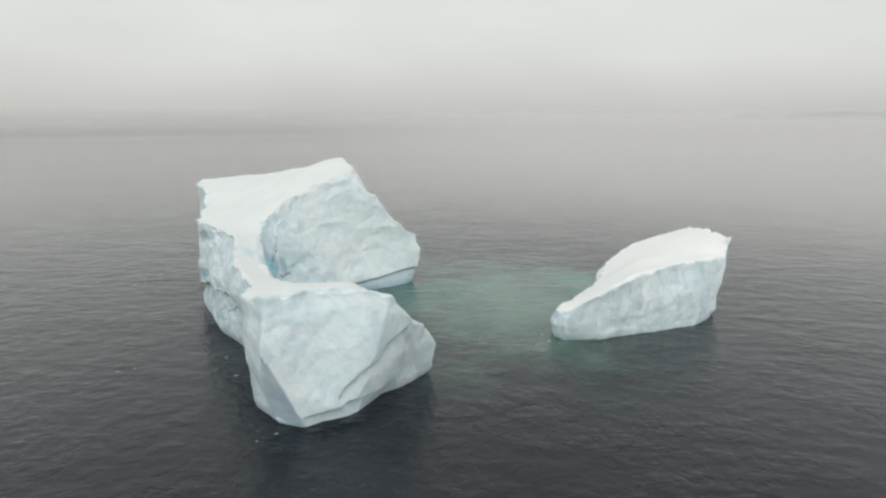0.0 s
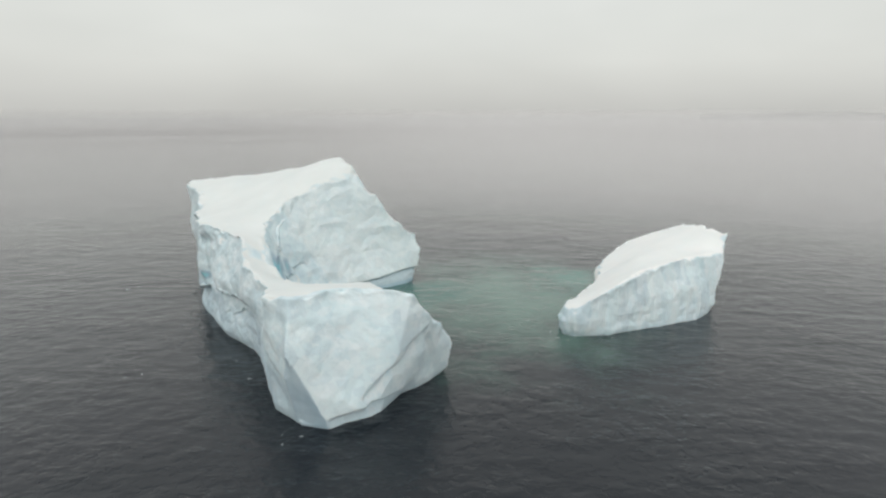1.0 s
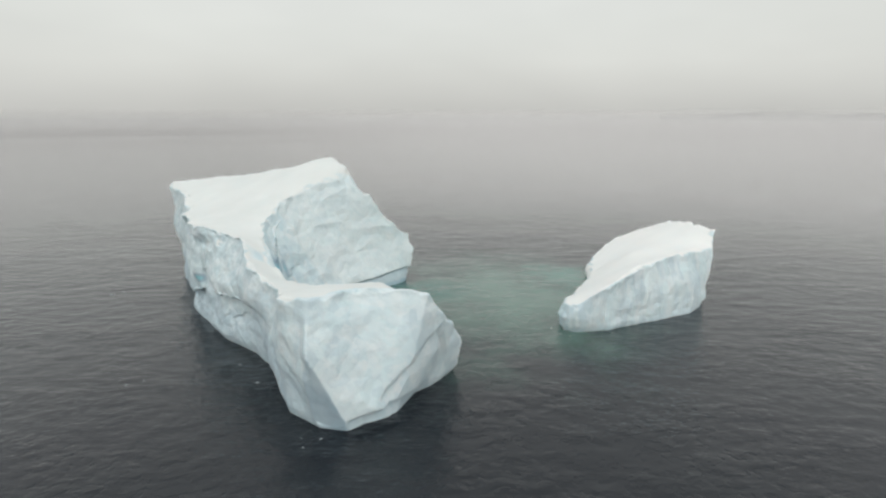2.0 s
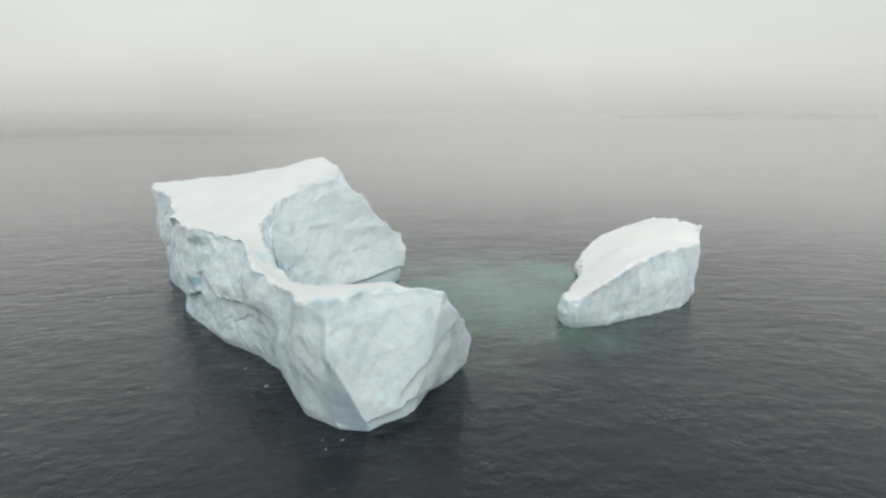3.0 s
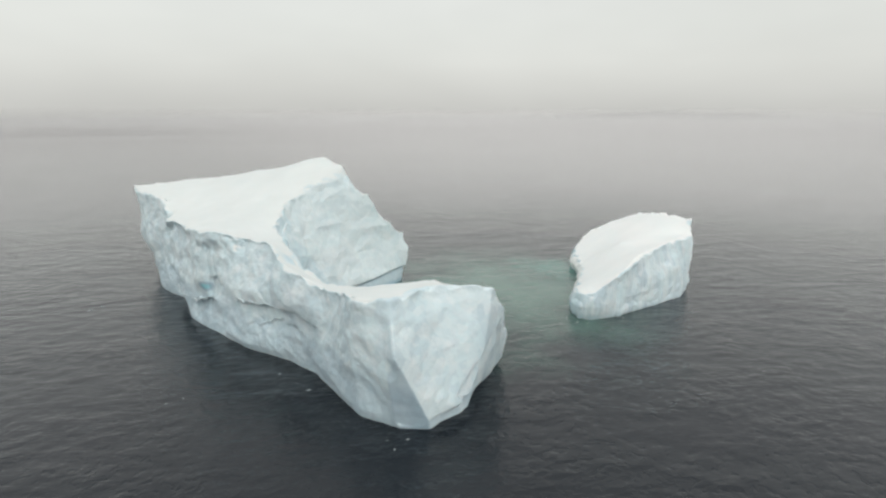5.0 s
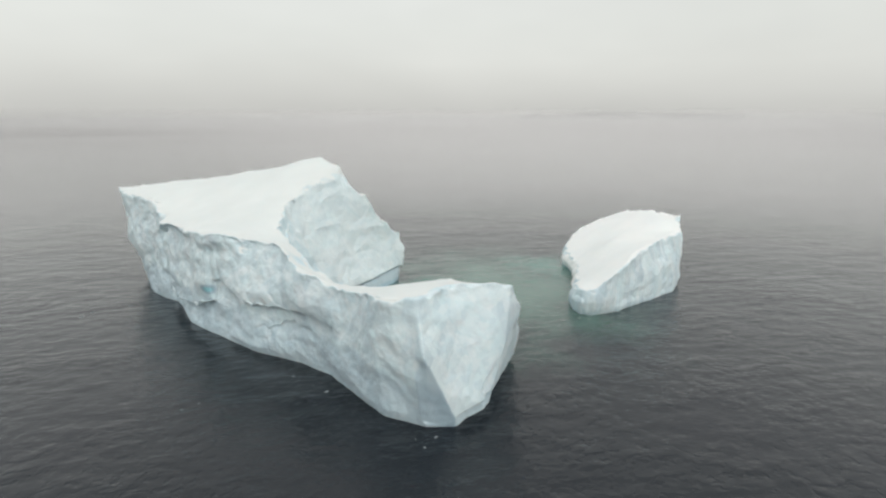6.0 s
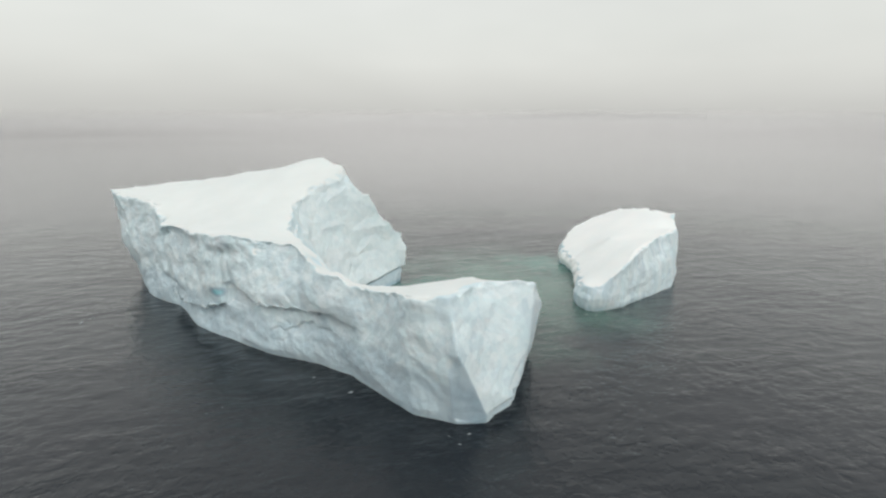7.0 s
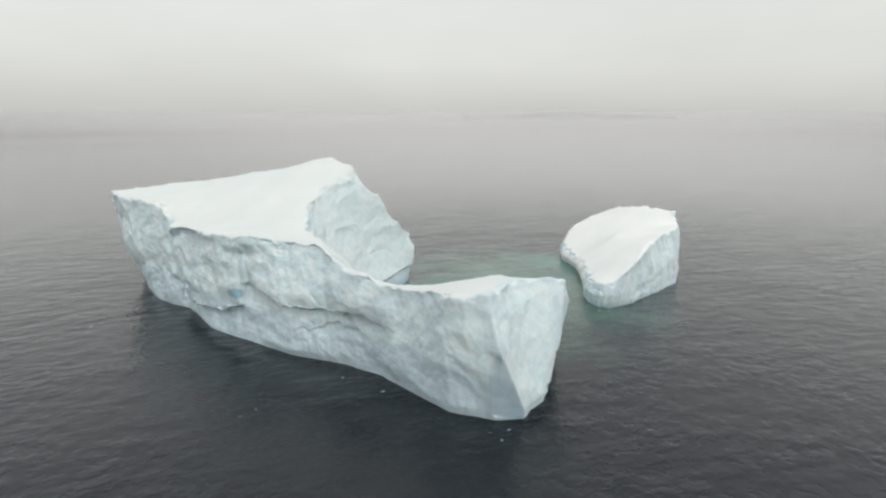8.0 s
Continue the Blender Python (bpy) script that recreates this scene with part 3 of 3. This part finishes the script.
def far_land():
    """A low snowy shore, some kilometres off."""
    bm = bmesh.new()
    top, front, back = [], [], []
    for k in range(91):
        turn = radians(25.5 + 20.0 * k / 90)
        rise = 26 + 17 * (noise.fractal(Vector((k * 0.09, 3.1, 0)), 1.0, 2.0, 4) + 0.55) * math.sin(math.pi * k / 90) ** 0.6
        for row, r, z in ((front, 3300, -2), (top, 3500, max(rise, 5)), (back, 3900, -2)):
            row.append(bm.verts.new((r * math.sin(turn), r * math.cos(turn), z)))
    for a, b in ((front, top), (top, back)):
        for k in range(90):
            bm.faces.new((a[k + 1], a[k], b[k], b[k + 1]))
    me = bpy.data.meshes.new("far_shore")
    bm.to_mesh(me)
    bm.free()
    me.materials.append(LAND)
    return tagged(new("far_shore", me), "low snow-grey shore, faint in the fog", "land", kind="structure")


far_land()

# ==== the large berg: a horseshoe round a small bay
NEAR_SIDE = [
    (-21.2, 54.6, -21.9, 54.7, 8.5, -21.4, 53.8, 12.9),
    (-18.2, 51.7, -20.8, 52.5, 9.2, -20.6, 52.9, 13.0),
    (-17.8, 51.2, -18.9, 50.5, 5.5, -19.4, 52.3, 13.1),
    (-14.6, 50.2, -18.4, 49.4, 8.0, -18.4, 51.8, 13.1),
    (-13.4, 50.5, -15.8, 51.2, 7.4, -15.8, 53.6, 13.1),
    (-12.0, 51.1, -13.0, 52.6, 7.4, -13.4, 55.2, 13.0),
    (-10.6, 51.8, -10.0, 53.8, 7.4, -9.6, 56.2, 12.5),
    (-9.0, 52.8, -7.9, 54.4, 7.0, -6.6, 56.0, 12.0),
    (-7.4, 57.4, -5.3, 57.3, 5.0, -4.5, 57.8, 8.9),
    (-4.7, 60.6, -3.8, 60.4, 4.6, -3.7, 60.6, 7.0),
    (-3.3, 63.2, -2.4, 62.7, 2.8, -2.0, 62.9, 4.6),
]
BAY_SIDE = [
    (-5.0, 66.0, -5.0, 65.0, 3.0, -5.2, 62.6, 7.0),
    (-12.0, 68.0, -12.0, 66.0, 5.0, -11.6, 61.6, 11.6),
    (-18.0, 72.0, -18.0, 69.0, 5.0, -17.6, 65.0, 10.5),
    (-21.5, 78.0, -22.5, 73.5, 5.0, -23.1, 68.8, 10.1),
    (-22.4, 81.0, -24.4, 76.6, 5.4, -25.7, 72.2, 11.2),
    (-22.5, 84.0, -25.5, 80.0, 6.0, -27.2, 75.6, 12.8),
    (-21.0, 89.5, -26.2, 85.0, 7.0, -29.0, 84.1, 14.4),
    (-18.2, 92.6, -23.6, 90.6, 7.0, -27.8, 90.6, 16.6),
    (-15.0, 95.0, -20.4, 94.0, 7.0, -24.4, 95.4, 18.3),
    (-11.7, 96.8, -16.3, 97.6, 6.5, -18.0, 98.5, 18.9),
    (-8.5, 99.2, -9.8, 100.6, 6.0, -13.9, 99.3, 15.9),
    (-7.1, 101.6, -6.3, 102.3, 5.8, -7.2, 102.6, 8.7),
]
BACK_SIDE = [
    (-10.0, 107.0, -9.5, 106.0, 5.0, -9.8, 103.4, 9.8),
    (-15.0, 108.0, -14.6, 106.0, 7.0, -14.6, 101.0, 15.2),
    (-18.0, 110.0, -18.0, 108.0, 9.0, -17.4, 101.4, 20.2),
    (-23.0, 113.0, -23.0, 111.0, 9.0, -22.4, 106.0, 22.2),
    (-33.0, 119.0, -33.0, 118.0, 9.0, -32.3, 114.6, 19.7),
    (-43.0, 125.0, -44.0, 124.0, 8.0, -45.0, 123.0, 17.6),
]
LEFT_SIDE = [
    (-52.0, 124.0, -55.6, 124.9, 8.0, -56.8, 126.2, 16.4),
    (-51.6, 115.6, -54.2, 117.8, 7.0, -54.4, 119.0, 16.0),
    (-49.6, 107.6, -49.0, 107.8, 8.0, -47.2, 107.6, 15.4),
    (-45.4, 100.6, -46.3, 100.8, 7.0, -46.6, 101.6, 13.2),
    (-42.3, 90.0, -42.4, 91.4, 6.0, -42.2, 91.0, 13.7),
    (-39.5, 84.8, -39.6, 85.2, 6.0, -39.0, 83.6, 14.3),
    (-38.7, 83.9, -37.6, 83.4, 6.4, -37.2, 82.2, 14.5),
    (-33.0, 75.4, -34.2, 76.4, 8.0, -33.5, 78.6, 14.3),
    (-28.2, 70.2, -29.4, 71.0, 7.0, -29.7, 73.7, 14.3),
    (-25.0, 65.4, -26.9, 66.6, 9.0, -26.5, 66.6, 12.2),
    (-23.2, 60.4, -23.8, 61.4, 6.0, -22.6, 60.4, 11.6),
]
big = tagged(new("iceberg"), "large horseshoe-shaped iceberg, white snow top and blue-grey walls, afloat", "iceberg")
build_berg(big, NEAR_SIDE + BAY_SIDE + BACK_SIDE + LEFT_SIDE,
           [(-36.8, 109.7, 18.3), (-18.1, 100.2, 20.9), (-20.6, 104.0, 22.4), (-30.5, 96.0, 16.9), (-33.0, 86.0, 14.9),
            (-17.8, 61.0, 11.8), (-14.6, 59.4, 12.2), (-10.5, 58.6, 12.0), (-38.0, 98.0, 15.4)],
           0.24, 3, 0.38, 0.65, 0.0, [(0.85, 0.4, 3.0, [(-38.3, 7.6), (-37.2, 8.0), (-36.2, 7.4), (-34.7, 6.5), (-33.0, 6.3), (-31.5, 6.3), (-29.6, 6.9), (-27.5, 7.2), (-24.0, 6.4)]),
            (0.35, 2.0, 1.6, [(-33.5, 3.4), (-31.0, 3.9), (-28.8, 5.4), (-27.4, 5.2), (-25.8, 4.0)]), (0.9, 0.8, 0.4, [(-46.0, 2.4), (-43.0, 2.9), (-38.3, 4.6)])],
           [(-25.9, 77.6, 9.2, 3.3, 1.0), (-39.1, 84.3, 6.4, 1.05, 1.0), (-25.6, 82.5, 8.0, 2.0, 0.8)],
           [(-23.0, 51.0), (-21.0, 52.9), (-18.2, 52.2), (-15.8, 53.8), (-13.4, 55.3), (-9.6, 56.5), (-7.0, 56.2), (-3.0, 63.0), (0.0, 60.0), (-10.0, 45.0)], ICE,
           [(-23.5, -8.0, 88.0, 103.5, 0.0, 2.8, 0.5, 0.7, 0.56), (-15.0, -9.5, 45.0, 64.0, 1.0, 1.8, 1.0, 0.9, 0.2)],
           [(-38.3, 83.4, 0.45, 0.6, 5.0, 13.0), (-46.6, 103.6, 0.8, 0.9, 5.0, 15.0)],
           [((-5.2, 57.6, 8.2), (-10.8, 50.9, 3.1), (-0.4, 0.9, 0.0), 0.8, 4.0),
            ((-46.0, 100.0, 13.0), (-44.8, 97.6, 4.7), (-0.89, -0.45, 0.0), 1.5, 3.5),
            ((-38.1, 83.3, 13.5), (-38.3, 83.6, 5.0), (0.89, 0.45, 0.0), 0.9, 1.6)],
           [(1.0, [(-26.0, 96.8), (-22.0, 98.2), (-18.6, 99.2), (-15.8, 100.4), (-16.5, 103.4), (-22.0, 108.5), (-29.0, 104.0)]),
            (0.44, [(-29.5, 88.0), (-22.0, 90.5), (-14.0, 92.0), (-4.0, 101.5), (-7.0, 104.0), (-15.0, 101.0), (-26.0, 98.0)])],
           [(-12.0, 53.0, 6.0, 8.0, 0.12), (-17.0, 96.0, 8.0, 14.0, 0.3)],
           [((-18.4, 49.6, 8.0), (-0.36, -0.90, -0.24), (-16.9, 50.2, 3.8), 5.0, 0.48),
            ((-5.4, 56.9, 8.4), (0.765, -0.618, -0.18), (-6.5, 57.5, 4.0), 7.5, 0.0)])

# ==== the small berg
SMALL = [
    (15.2, 79.8, 14.8, 79.6, 1.8, 15.6, 79.4, 3.3),
    (13.6, 77.0, 13.3, 76.8, 1.9, 14.2, 76.8, 3.5),
    (13.9, 74.6, 13.4, 74.2, 2.1, 14.2, 74.4, 3.8),
    (15.4, 73.1, 15.0, 72.4, 2.5, 15.4, 72.8, 4.4),
    (20.2, 73.6, 18.8, 72.9, 3.5, 18.3, 72.8, 6.1),
    (28.0, 76.4, 27.0, 76.4, 4.5, 25.6, 76.8, 8.7),
    (36.0, 79.4, 36.5, 80.6, 5.0, 36.5, 82.6, 9.3),
    (39.4, 83.0, 41.4, 84.6, 5.0, 42.4, 86.6, 9.2),
    (41.8, 88.0, 43.2, 88.6, 6.0, 43.9, 89.3, 11.0),
    (43.0, 98.0, 44.0, 98.0, 6.0, 44.0, 97.5, 11.2),
    (43.6, 107.0, 44.2, 106.6, 5.0, 44.2, 105.6, 9.5),
    (40.0, 111.0, 40.3, 110.6, 4.0, 40.4, 109.8, 7.4),
    (34.6, 110.6, 34.8, 110.2, 3.0, 35.2, 109.2, 5.8),
    (30.0, 107.4, 30.1, 107.2, 2.0, 30.6, 106.4, 3.7),
    (26.9, 102.2, 26.6, 102.0, 1.5, 27.0, 101.4, 2.7),
    (25.2, 95.8, 24.8, 95.5, 1.4, 25.2, 95.0, 2.5),
    (22.4, 90.0, 21.8, 89.6, 1.6, 22.0, 89.0, 2.9),
    (19.3, 85.6, 18.9, 85.4, 1.6, 19.5, 85.2, 3.0),
    (17.4, 82.4, 17.0, 82.0, 1.6, 17.4, 81.4, 3.1),
]
small = tagged(new("iceberg"), "small wedge-shaped iceberg, white sloping top and fluted walls, afloat", "iceberg")
build_berg(small, SMALL, [(30.0, 90.0, 7.2)], 0.22, 17, 0.5, 0.4, 0.15, [], [], [], FLUTED,
           planed=[(27.0, 101.0, 2.0, 8.0, 0.2)],
           drifts=[(1.0, [(16.6, 81.0), (11.0, 84.0), (18.0, 100.0), (28.0, 118.0), (36.0, 114.5), (30.5, 108.0), (27.0, 100.0), (25.0, 92.0), (21.0, 86.0)])])

# ==== loose ice round the large berg, and lumps for foam by the small one
def brash(x, y, size, turn):
    """A small lump, nearly awash: worn ice by the large berg, foam by the small one."""
    bm = bmesh.new()
    bmesh.ops.create_icosphere(bm, subdivisions=3, radius=1.0)
    for v in bm.verts:
        d = noise.fractal(v.co * 1.7 + Vector((x, y, 0)), 1.0, 2.0, 3) * 0.45
        v.co = Vector((v.co.x * 1.0, v.co.y * 0.55, v.co.z * 0.32)) * (1 + d) * size
    me = bpy.data.meshes.new("awash_lump")
    bm.to_mesh(me)
    bm.free()
    me.materials.append(BRASH)
    ob = new("awash_lump", me)
    ob.matrix_world = pose(x, y, -0.03, 0, 0, turn)
    return tagged(ob, "small wet lump of ice or foam awash in dark water", "ice", group="loose ice by the large berg")


def brash_material():
    m, n, l, b = material("wet_ice_and_foam")
    geo = n.new("ShaderNodeNewGeometry")
    f = noise_node(n, l, geo.outputs["Position"], 5.0, 3)
    l.new(mixed(n, l, f, (0.16, 0.20, 0.21), (0.42, 0.46, 0.46)), b.inputs["Base Color"])
    b.inputs["Roughness"].default_value = 0.35
    return m


BRASH = brash_material()
for x, y, size, turn in ((-26.0, 61.7, 0.30, 20), (-29.2, 66.8, 0.22, 70), (-27.2, 63.7, 0.16, 10), (-19.2, 49.6, 0.13, 150), (-17.3, 49.3, 0.2, 20), (-18.8, 48.0, 0.16, 100), (-58.2, 97.6, 0.3, 40), (-57.0, 99.2, 0.2, 10), (-39.2, 63.4, 0.18, 110), (-40.8, 62.6, 0.15, 60)):
    brash(x, y, size, turn)
# these lumps stand in for foam streaks at the small berg's toe
for x, y, size, turn in ((12.5, 75.4, 0.22, 60), (13.1, 73.2, 0.26, 20), (12.2, 74.2, 0.16, 35), (14.3, 72.3, 0.2, 5), (11.6, 76.8, 0.15, 80), (20.6, 72.9, 0.2, 15)):
    tagged(brash(x, y, size, turn), group="loose ice by the small berg")
